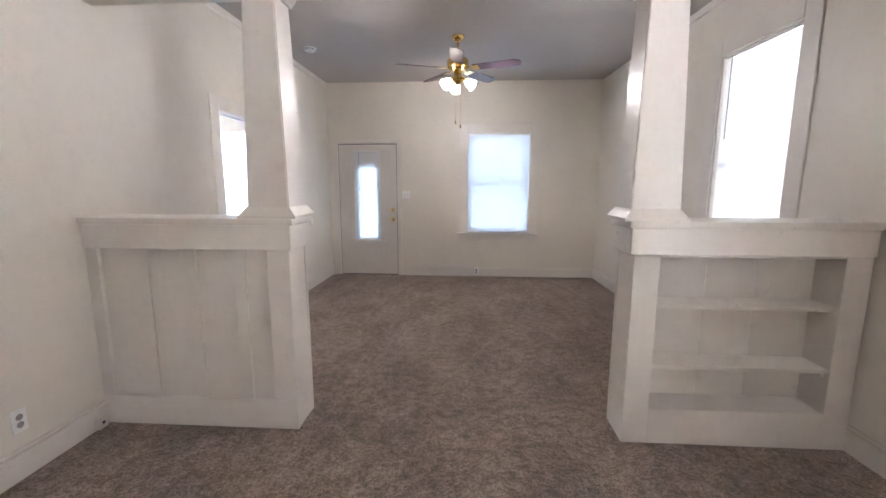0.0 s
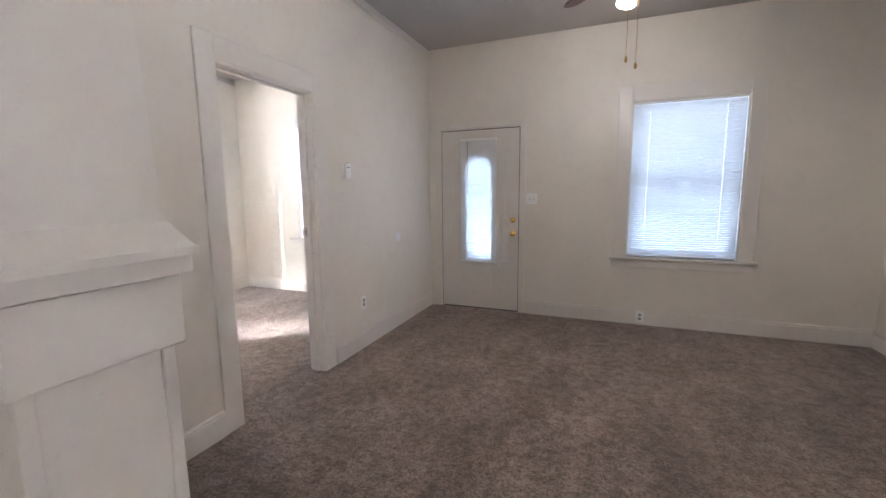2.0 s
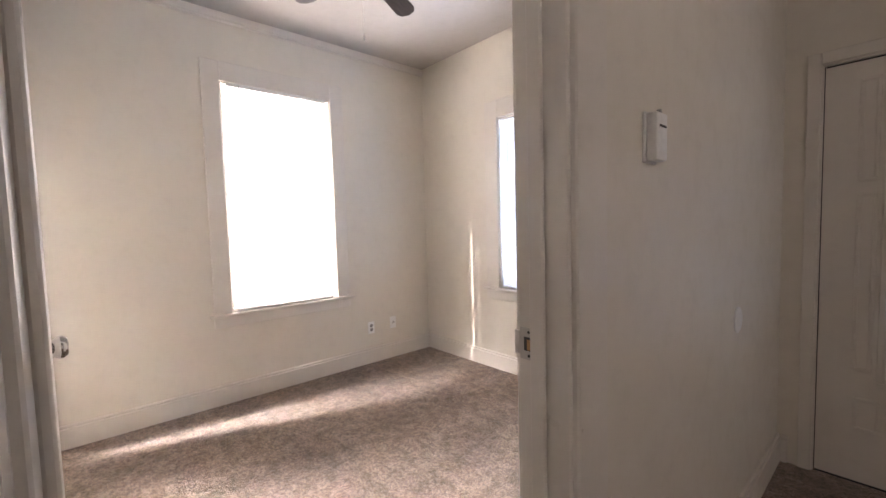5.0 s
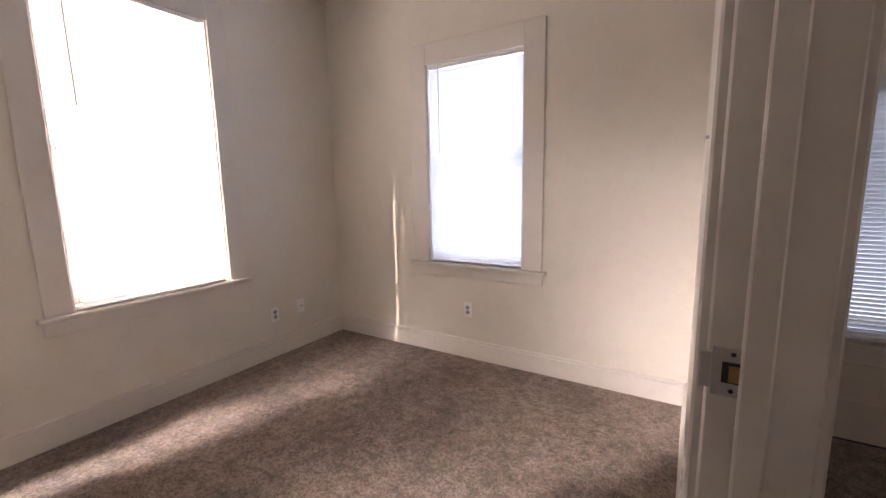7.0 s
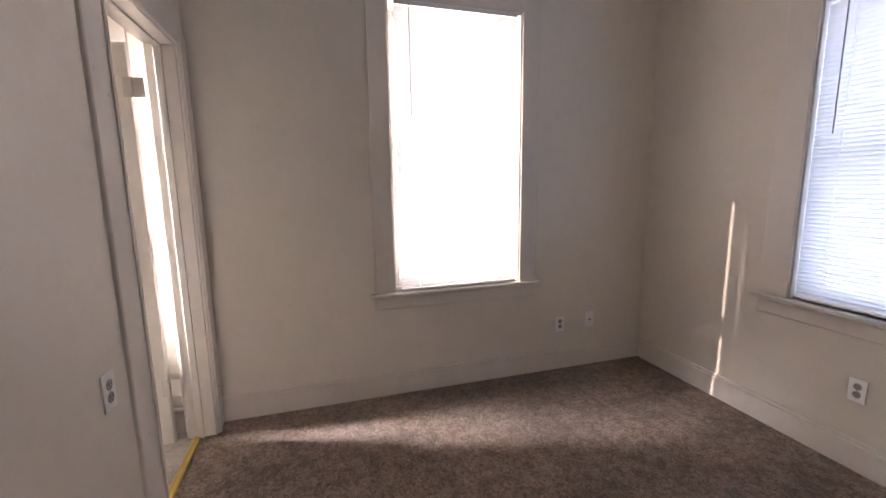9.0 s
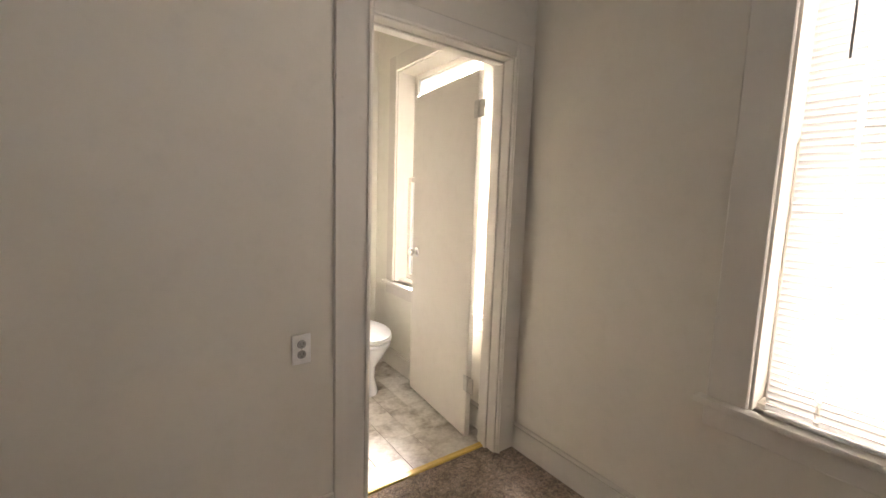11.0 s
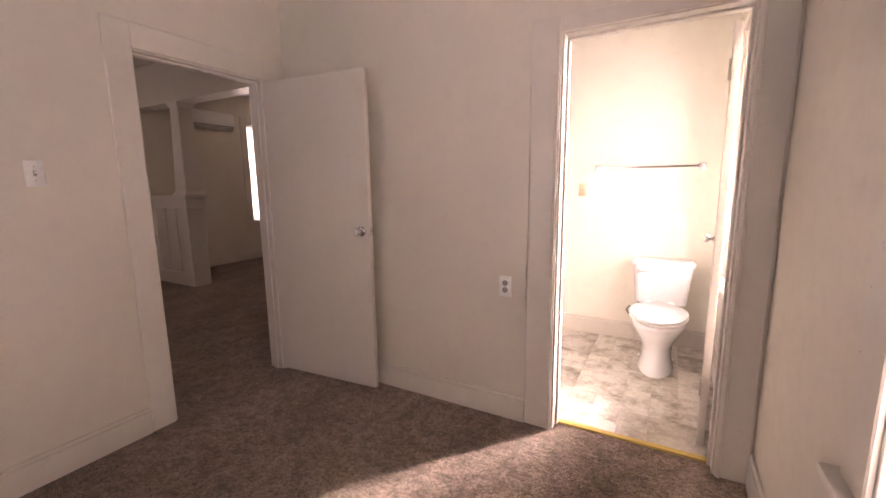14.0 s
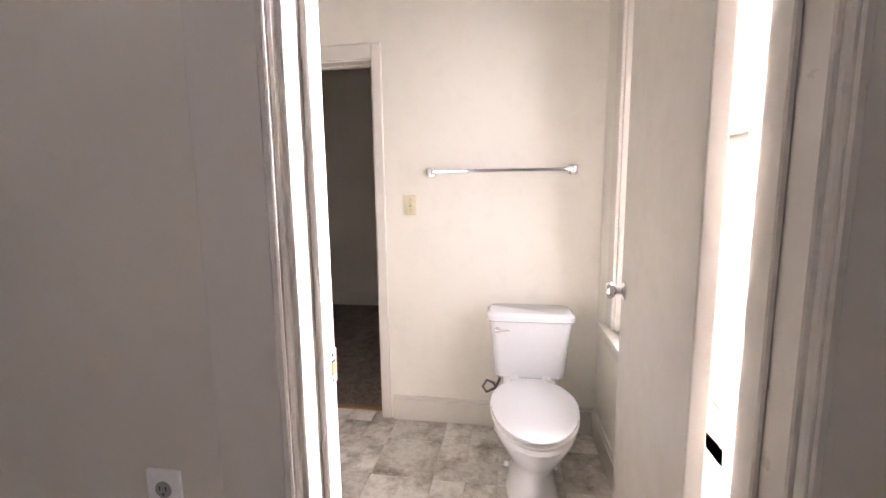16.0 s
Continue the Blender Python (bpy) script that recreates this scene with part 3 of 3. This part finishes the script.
half_b = structure(thing("half_wall_bookcase", Matrix(), "", ""), "cream half wall with built-in open shelves and column")
X0, XE = 1.271, 2.445
sx0, sx1, sz0, sz1 = 1.405, 2.315, 0.205, 1.045
blocks("case", TRIM, [(X0, Y0, 0, sx0, Y1 - 0.030, 1.10), (sx1, Y0, 0, XE, Y1 - 0.030, 1.10), (sx0, Y0, 0, sx1, Y1 - 0.030, sz0), (sx0, Y0, sz1, sx1, Y1 - 0.030, 1.10)], half_b, bevel=0.003)
bk = [sx0 - 0.005, 1.478, 1.745, 2.012, sx1 + 0.005]
for a, b in zip(bk, bk[1:]):
    blocks("back_board", TRIM, [(a + 0.0018, Y1 - 0.055, sz0 - 0.01, b - 0.0018, Y1 - 0.034, sz1 + 0.01)], half_b, bevel=0.002)
# black sheet added behind the boards for the shade in their seams
blocks("seam_shade_sheet", DARK, [(sx0, Y1 - 0.0335, sz0, sx1, Y1 - 0.031, sz1)], half_b)
for z in (0.452, 0.79):
    blocks("shelf", TRIM, [(sx0 - 0.002, Y0 + 0.012, z - 0.022, sx1 + 0.002, Y1 - 0.056, z)], half_b, bevel=0.003)
    blocks("cleat", TRIM, [(sx0, Y0 + 0.03, z - 0.05, sx0 + 0.018, Y1 - 0.06, z - 0.022), (sx1 - 0.018, Y0 + 0.03, z - 0.05, sx1, Y1 - 0.06, z - 0.022)], half_b, bevel=0.002)
bx = [(X0, Y1 - 0.030, 0, XE, Y1 - 0.026, 1.10)]
panel_side(bx, Y1 - 0.026, 1, X0, XE, (1.60, 1.86, 2.12))
blocks("panelling", TRIM, bx, half_b, bevel=0.003)
ledge(half_b, X0, XE, 1, 0)
column(half_b, 1.362, 2.749, 0.092)


# ---- ceiling fans ----
def blade_mesh(length, w0, w1, mat):
    bm = bmesh.new()
    pts = [(0.0, -w0 / 2), (length * 0.85, -w1 / 2), (length - 0.02, -w1 * 0.36), (length, 0.0), (length - 0.02, w1 * 0.36), (length * 0.85, w1 / 2), (0.0, w0 / 2)]
    loft(bm, [[(x, y, -0.003) for x, y in pts], [(x, y, 0.003) for x, y in pts]])
    me = bpy.data.meshes.new("blade")
    bmesh.ops.recalc_face_normals(bm, faces=bm.faces)
    bm.to_mesh(me)
    bm.free()
    me.materials.append(mat)
    return me


def ceiling_fan(m, label, metal, wood, drop, blades, start, length, width):
    """Hung from local z 0; drop: how far the motor's middle lies below."""
    ob = thing("ceiling_fan", m, label, "ceiling fan")
    turned("canopy", metal, [(0.065, 0.0), (0.064, -0.02), (0.045, -0.045), (0.022, -0.055)], ob)
    turned("downrod", metal, [(0.013, -0.05), (0.013, -drop + 0.05)], ob)
    turned("motor", metal, [(0.03, -drop + 0.075), (0.085, -drop + 0.06), (0.112, -drop + 0.035), (0.115, -drop - 0.03), (0.10, -drop - 0.045), (0.085, -drop - 0.065), (0.04, -drop - 0.075)], ob, n=32)
    me = blade_mesh(length, width * 0.82, width, wood)
    for k in range(blades):
        a = start + k * 360 / blades
        b = new("blade", me)
        b.parent = ob
        b.matrix_basis = pose(0, 0, -drop - 0.045, 0, 0, a) @ pose(0.165, 0, 0, -12, 0, 0)
        bm = bmesh.new()
        cuboid(bm, 0.075, -0.012, -0.006, 0.16, 0.012, 0.002, 0.002)
        cuboid(bm, 0.15, -0.045, -0.006, 0.225, 0.045, -0.003, 0.001)
        finish("blade_iron", bm, metal, ob, pose(0, 0, -drop - 0.045, 0, 0, a) @ pose(0, 0, 0, -12, 0, 0))
    return ob


FAN = (FANX, FANY, H)
fan = ceiling_fan(pose(*FAN), "brass ceiling fan with mahogany blades and three lit glass shades", BRASS, MAHOG, 0.275, 5, FAN_TURN, 0.50, 0.135)
turned("light_hub", BRASS, [(0.04, -0.345), (0.042, -0.39), (0.055, -0.41), (0.055, -0.44), (0.03, -0.465), (0.012, -0.48)], fan)
for k in range(3):
    a = FAN_LIGHTS + k * 120
    lm = pose(0, 0, -0.425, 0, 0, a) @ pose(0.075, 0, -0.012, 0, 125, 0)
    turned("socket", BRASS, [(0.012, -0.045), (0.020, 0.0), (0.024, 0.022)], fan, local=lm, n=16)
    turned("shade", LIT, [(0.024, 0.02), (0.038, 0.045), (0.050, 0.085), (0.056, 0.115), (0.053, 0.113), (0.046, 0.084), (0.034, 0.047), (0.02, 0.024)], fan, local=lm, close=False)
    turned("bulb", LIT, [(0.012, 0.02), (0.021, 0.034), (0.022, 0.046), (0.016, 0.058), (0.004, 0.063)], fan, local=lm, n=16)
    d = bpy.data.lights.new("fan_bulb", "POINT")
    d.energy, d.color, d.shadow_soft_size = BULB_POWER, (1.0, 0.94, 0.88), 0.02
    lo = new("fan_bulb", d)
    lo.matrix_world = pose(*FAN) @ lm @ pose(0, 0, 0.088)
for x, l in ((0.03, 0.40), (-0.02, 0.36)):
    tube("pull_chain", BRASS, [(x, 0, -0.45), (x, 0.003, -0.48 - l)], 0.0016, fan)
    turned("chain_pull", BRASS, [(0.003, 0.0), (0.008, -0.012), (0.009, -0.03), (0.004, -0.036)], fan, m=pose(x, 0.003, -0.48 - l), n=12)

fan2 = ceiling_fan(pose(-3.24, 5.24, H), "nickel ceiling fan with espresso blades and a frosted bowl", NICKEL, ESPRESSO, 0.185, 5, 46, 0.415, 0.125)
turned("bowl", FROST, [(0.155, -0.250), (0.168, -0.265), (0.160, -0.295), (0.120, -0.330), (0.06, -0.348), (0.012, -0.352)], fan2, n=32)
turned("finial", NICKEL, [(0.012, -0.350), (0.015, -0.362), (0.006, -0.378), (0.003, -0.385)], fan2, n=12)
turned("bowl_fitter", NICKEL, [(0.06, -0.235), (0.158, -0.245), (0.160, -0.256), (0.06, -0.258)], fan2, n=32)
tube("pull_chain", NICKEL, [(0.0, -0.004, -0.38), (0.0, -0.004, -0.60)], 0.0014, fan2)
turned("chain_pull", NICKEL, [(0.003, 0.0), (0.006, -0.01), (0.005, -0.03)], fan2, m=pose(0, -0.004, -0.60), n=10)


# ---- air conditioner ----
ac = thing("air_conditioner", EAST @ pose(0, 2.13, 2.29, 0, 0, -90), "white wall-mounted split air conditioner high on the dining wall", "air conditioner")
bm = bmesh.new()
prof = [(0, 0), (-0.13, 0), (-0.185, 0.04), (-0.20, 0.10), (-0.195, 0.22), (-0.17, 0.27), (0, 0.28)]
loft(bm, [[(x, y, z) for y, z in prof] for x in (0.0, 0.78)])
bmesh.ops.bevel(bm, geom=list(bm.edges), offset=0.008, segments=2, affect="EDGES")
finish("body", bm, WHITEP, ac, smooth=True)
blocks("outlet_louver", GREYP, [(0.03, -0.178, 0.018, 0.75, -0.135, 0.026)], ac, pose(0, 0, 0.002), bevel=0.002)
blocks("air_slot", DARK, [(0.03, -0.192, 0.043, 0.75, -0.186, 0.052)], ac)


# ---- plates, switches and small fixtures ----
def outlet(m, label):
    ob = thing("wall_outlet", m, label, "outlet", "wall outlets")
    blocks("plate", WHITEP, [(-0.035, -0.006, -0.0575, 0.035, 0.001, 0.0575)], ob, bevel=0.003, seg=2)
    for z in (-0.0195, 0.0195):
        turned("receptacle", GREYP, [(0.0165, 0.0), (0.016, 0.0018)], ob, local=Matrix.Translation((0, -0.006, z)) @ pose(0, 0, 0, 90), n=20)
        blocks("slot", DARK, [(-0.0075, -0.0086, z - 0.001, -0.0055, -0.0078, z + 0.008), (0.0055, -0.0086, z - 0.001, 0.0075, -0.0078, z + 0.008), (-0.0022, -0.0086, z - 0.010, 0.0022, -0.0078, z - 0.006)], ob)
    turned("screw", NICKEL, [(0.003, 0.0), (0.002, 0.0012)], ob, local=Matrix.Translation((0, -0.006, 0)) @ pose(0, 0, 0, 90), n=8)
    return ob


o1 = outlet(pose(-3.345, N, 0.385), "white duplex wall outlet with grey receptacles")
for m in (pose(BW, 6.09, 0.342, 0, 0, 90), pose(-3.543, S, 0.781, 0, 0, 180), pose(WB, 5.588, 0.338, 0, 0, -90), pose(0.548, N - 0.019, 0.085),
          pose(WL, 5.32, 0.40, 0, 0, 90), pose(WL, 2.18, 0.285, 0, 0, 90)):
    copy_thing(o1, m)


def toggle_switch(m, label, n=1, mat=None):
    ob = thing("light_switch", m, label, "switch", "light switches")
    hw = 0.035 + 0.023 * (n - 1)
    blocks("plate", mat or WHITEP, [(-hw, -0.006, -0.0575, hw, 0.001, 0.0575)], ob, bevel=0.003, seg=2)
    for k in range(n):
        x = (k - (n - 1) / 2) * 0.046
        blocks("slot", GREYP, [(x - 0.006, -0.0068, -0.012, x + 0.006, -0.0058, 0.012)], ob)
        blocks("toggle", mat or WHITEP, [(x - 0.0042, -0.018, 0.0, x + 0.0042, -0.006, 0.009)], ob, bevel=0.0015)
        for z in (-0.03, 0.03):
            turned("screw", NICKEL if mat is None else DARK, [(0.003, 0.0), (0.002, 0.0012)], ob, local=Matrix.Translation((x, -0.006, z)) @ pose(0, 0, 0, 90), n=8)


toggle_switch(pose(WB, 5.21, 1.415, 0, 0, -90), "white single toggle light switch")
toggle_switch(pose(-0.556, N, 1.27), "white double toggle light switch by the door", 2)
toggle_switch(pose(-3.63, BS, 1.283, 0, 0, 180), "ivory toggle light switch in the bathroom", 1, IVORY)

cx = thing("cable_jack", pose(BW, 6.342, 0.352, 0, 0, 90), "white cable jack plate with a metal socket", "wall jack")
blocks("plate", WHITEP, [(-0.035, -0.006, -0.0575, 0.035, 0.001, 0.0575)], cx, bevel=0.003, seg=2)
turned("socket", CHROME, [(0.009, 0.0), (0.009, 0.004), (0.006, 0.005), (0.006, 0.016), (0.003, 0.017)], cx, local=Matrix.Translation((0, -0.006, 0)) @ pose(0, 0, 0, 90), n=12)

th = thing("thermostat", pose(WL, 5.13, 1.525, 0, 0, 90), "small white wall thermostat with a dark slot", "thermostat")
blocks("base", WHITEP, [(-0.036, -0.008, -0.062, 0.036, 0.001, 0.062)], th, bevel=0.003)
blocks("cover", WHITEP, [(-0.033, -0.034, -0.058, 0.033, -0.008, 0.058)], th, bevel=0.006, seg=2)
blocks("scale", DARK, [(-0.02, -0.0355, 0.022, 0.02, -0.0335, 0.027)], th)
blocks("lever", GREYP, [(-0.003, -0.030, 0.058, 0.003, -0.020, 0.066)], th)

cp = thing("round_cover_plate", pose(WL, 5.98, 0.915, 0, 0, 90), "round white blank cover plate", "cover plate")
turned("disc", WHITEP, [(0.052, 0.0), (0.052, 0.004), (0.047, 0.007), (0.01, 0.008)], cp, local=pose(0, 0, 0, 90))


def smoke_alarm(m, label):
    ob = thing("smoke_alarm", m, label, "smoke alarm", "smoke alarms")
    turned("base", WHITEP, [(0.070, 0.0), (0.070, 0.010), (0.066, 0.012)], ob)
    turned("cap", WHITEP, [(0.062, 0.012), (0.062, 0.028), (0.052, 0.036), (0.015, 0.038)], ob)
    turned("vent", DARK, [(0.0628, 0.016), (0.0628, 0.020)], ob, close=False)
    turned("button", GREYP, [(0.010, 0.038), (0.009, 0.040)], ob, n=12)


smoke_alarm(pose(-1.38, 5.25, H, 180), "white smoke alarm on the living room ceiling")
smoke_alarm(pose(WB, 4.40, 2.515, 0, -90, 0), "white smoke alarm on the bedroom wall")

jb = thing("cable_box", pose(WL + 0.019, 2.56, 0.045, 0, 0, 90), "small painted surface cable box at the baseboard", "wall jack")
blocks("box", TRIM, [(-0.03, -0.03, -0.035, 0.03, 0.0, 0.035)], jb, bevel=0.004)
blocks("jack", DARK, [(-0.008, -0.0315, -0.008, 0.008, -0.0295, 0.008)], jb)


# ---- bathroom ----
def ellipse(cx, cy, a, b, z, n=32, front=1.0):
    out = []
    for i in range(n):
        t = 2 * math.pi * i / n
        y = math.sin(t)
        out.append((cx + a * math.cos(t), cy + (b * front if y > 0 else b) * y, z))
    return out


def rounded(x, y, hx, hy, z, r=0.04, n=6):
    out = []
    for sx, sy, a0 in ((1, 1, 0), (-1, 1, 90), (-1, -1, 180), (1, -1, 270)):
        for i in range(n + 1):
            a = radians(a0 + 90 * i / n)
            out.append((x + sx * (hx - r) + r * math.cos(a), y + sy * (hy - r) + r * math.sin(a), z))
    return out


toilet = thing("toilet", pose(-4.288, BS, 0), "white porcelain toilet with its lid closed", "toilet")
bm = bmesh.new()
loft(bm, [rounded(0, 0.125, 0.165, 0.072, 0.385, 0.035), rounded(0, 0.125, 0.180, 0.082, 0.395, 0.04), rounded(0, 0.125, 0.195, 0.09, 0.56, 0.04), rounded(0, 0.125, 0.208, 0.095, 0.692, 0.04)])
finish("tank", bm, PORC, toilet, smooth=True)
bm = bmesh.new()
loft(bm, [rounded(0, 0.125, 0.212, 0.100, 0.692, 0.045), rounded(0, 0.125, 0.222, 0.110, 0.699, 0.05), rounded(0, 0.125, 0.222, 0.110, 0.722, 0.05), rounded(0, 0.125, 0.205, 0.095, 0.738, 0.05)])
finish("tank_lid", bm, PORC, toilet, smooth=True)
bm = bmesh.new()
loft(bm, [ellipse(0, 0.46, 0.118, 0.24, 0.0, front=1.10), ellipse(0, 0.46, 0.115, 0.235, 0.02, front=1.10), ellipse(0, 0.46, 0.100, 0.215, 0.10, front=1.02), ellipse(0, 0.47, 0.105, 0.22, 0.19, front=1.02),
          ellipse(0, 0.49, 0.138, 0.24, 0.26, front=1.12), ellipse(0, 0.51, 0.172, 0.25, 0.33, front=1.18), ellipse(0, 0.525, 0.183, 0.255, 0.375, front=1.2), ellipse(0, 0.525, 0.180, 0.25, 0.392, front=1.2)])
finish("bowl", bm, PORC, toilet, smooth=True)
blocks("bowl_shelf", PORC, [(-0.14, 0.05, 0.25, 0.14, 0.32, 0.388)], toilet, bevel=0.03, seg=3)
for nm, z, dz, k in (("seat", 0.396, 0.018, 1.0), ("seat_lid", 0.417, 0.016, 0.985)):
    bm = bmesh.new()
    loft(bm, [ellipse(0, 0.525, 0.182 * k, 0.235 * k, z, front=1.26), ellipse(0, 0.525, 0.190 * k, 0.243 * k, z + 0.005, front=1.26), ellipse(0, 0.525, 0.190 * k, 0.243 * k, z + dz - 0.005, front=1.26), ellipse(0, 0.525, 0.176 * k, 0.23 * k, z + dz, front=1.26)])
    finish(nm, bm, WHITEP if nm == "seat" else PORC, toilet, smooth=True)
for hx in (-0.08, 0.08):
    blocks("seat_hinge", WHITEP, [(hx - 0.02, 0.255, 0.395, hx + 0.02, 0.30, 0.43)], toilet, bevel=0.006, seg=2)
turned("lever_boss", CHROME, [(0.016, 0), (0.015, 0.008), (0.009, 0.014)], toilet, local=Matrix.Translation((0.165, 0.216, 0.648)) @ pose(0, 0, 0, -90), n=16)
blocks("flush_lever", CHROME, [(0.105, 0.226, 0.641, 0.178, 0.236, 0.654)], toilet, bevel=0.004, seg=2)
for s in (-1, 1):
    turned("bolt_cap", PORC, [(0.016, 0.0), (0.015, 0.012), (0.006, 0.02)], toilet, local=Matrix.Translation((s * 0.115, 0.36, 0.008)), n=14)
tube("supply_hose", HOSE, [(0.15, 0.11, 0.385), (0.155, 0.11, 0.33), (0.18, 0.12, 0.285), (0.225, 0.13, 0.265), (0.245, 0.12, 0.29), (0.225, 0.10, 0.32), (0.185, 0.09, 0.30), (0.172, 0.07, 0.25), (0.172, 0.06, 0.17)], 0.0075, toilet)
turned("supply_nut", GREYP, [(0.017, 0.35), (0.017, 0.385)], toilet, local=Matrix.Translation((0.15, 0.11, 0)), n=8)
turned("supply_pipe", TRIM, [(0.011, 0.0), (0.011, 0.18)], toilet, local=Matrix.Translation((0.172, 0.06, 0)), n=12)

bar = thing("towel_bar", pose(-4.13, BS, 1.460, 0, 0, 180), "chrome towel bar with square end brackets", "towel bar")
for s in (-1, 1):
    blocks("bracket", CHROME, [(s * 0.375 - 0.024, -0.012, -0.024, s * 0.375 + 0.024, 0.001, 0.024), (s * 0.375 - 0.015, -0.072, -0.015, s * 0.375 + 0.015, -0.012, 0.015)], bar, bevel=0.004, seg=2)
blocks("rail", CHROME, [(-0.365, -0.066, -0.008, 0.365, -0.050, 0.008)], bar, bevel=0.002)

# vinyl pieces: a repeating mix of squares and oblongs
rnd = random.Random(4)
unit, gap = 0.152, 0.0014
meshes = {}


def tile_mesh(a, b):
    if (a, b) not in meshes:
        bm = bmesh.new()
        cuboid(bm, gap, gap, -0.006, a * unit - gap, b * unit - gap, 0.0, 0.0012)
        me = bpy.data.meshes.new("tile")
        bm.to_mesh(me)
        bm.free()
        me.materials.append(VINYL)
        meshes[(a, b)] = me
    return meshes[(a, b)]


nx, ny = 19, 11
taken = set()
for j in range(ny):
    for i in range(nx):
        if (i, j) in taken:
            continue
        for a, b in rnd.sample([(2, 2), (2, 2), (1, 2), (2, 1), (1, 1)], 5) + [(1, 1)]:
            cells = {(i + p, j + q) for p in range(a) for q in range(b)}
            if i + a <= nx and j + b <= ny and not cells & taken:
                taken |= cells
                t = new("tile", tile_mesh(a, b))
                t.parent = bath_floor
                t.location = (-4.74 + i * unit, 2.085 + j * 0.1505, 0.0)
                break
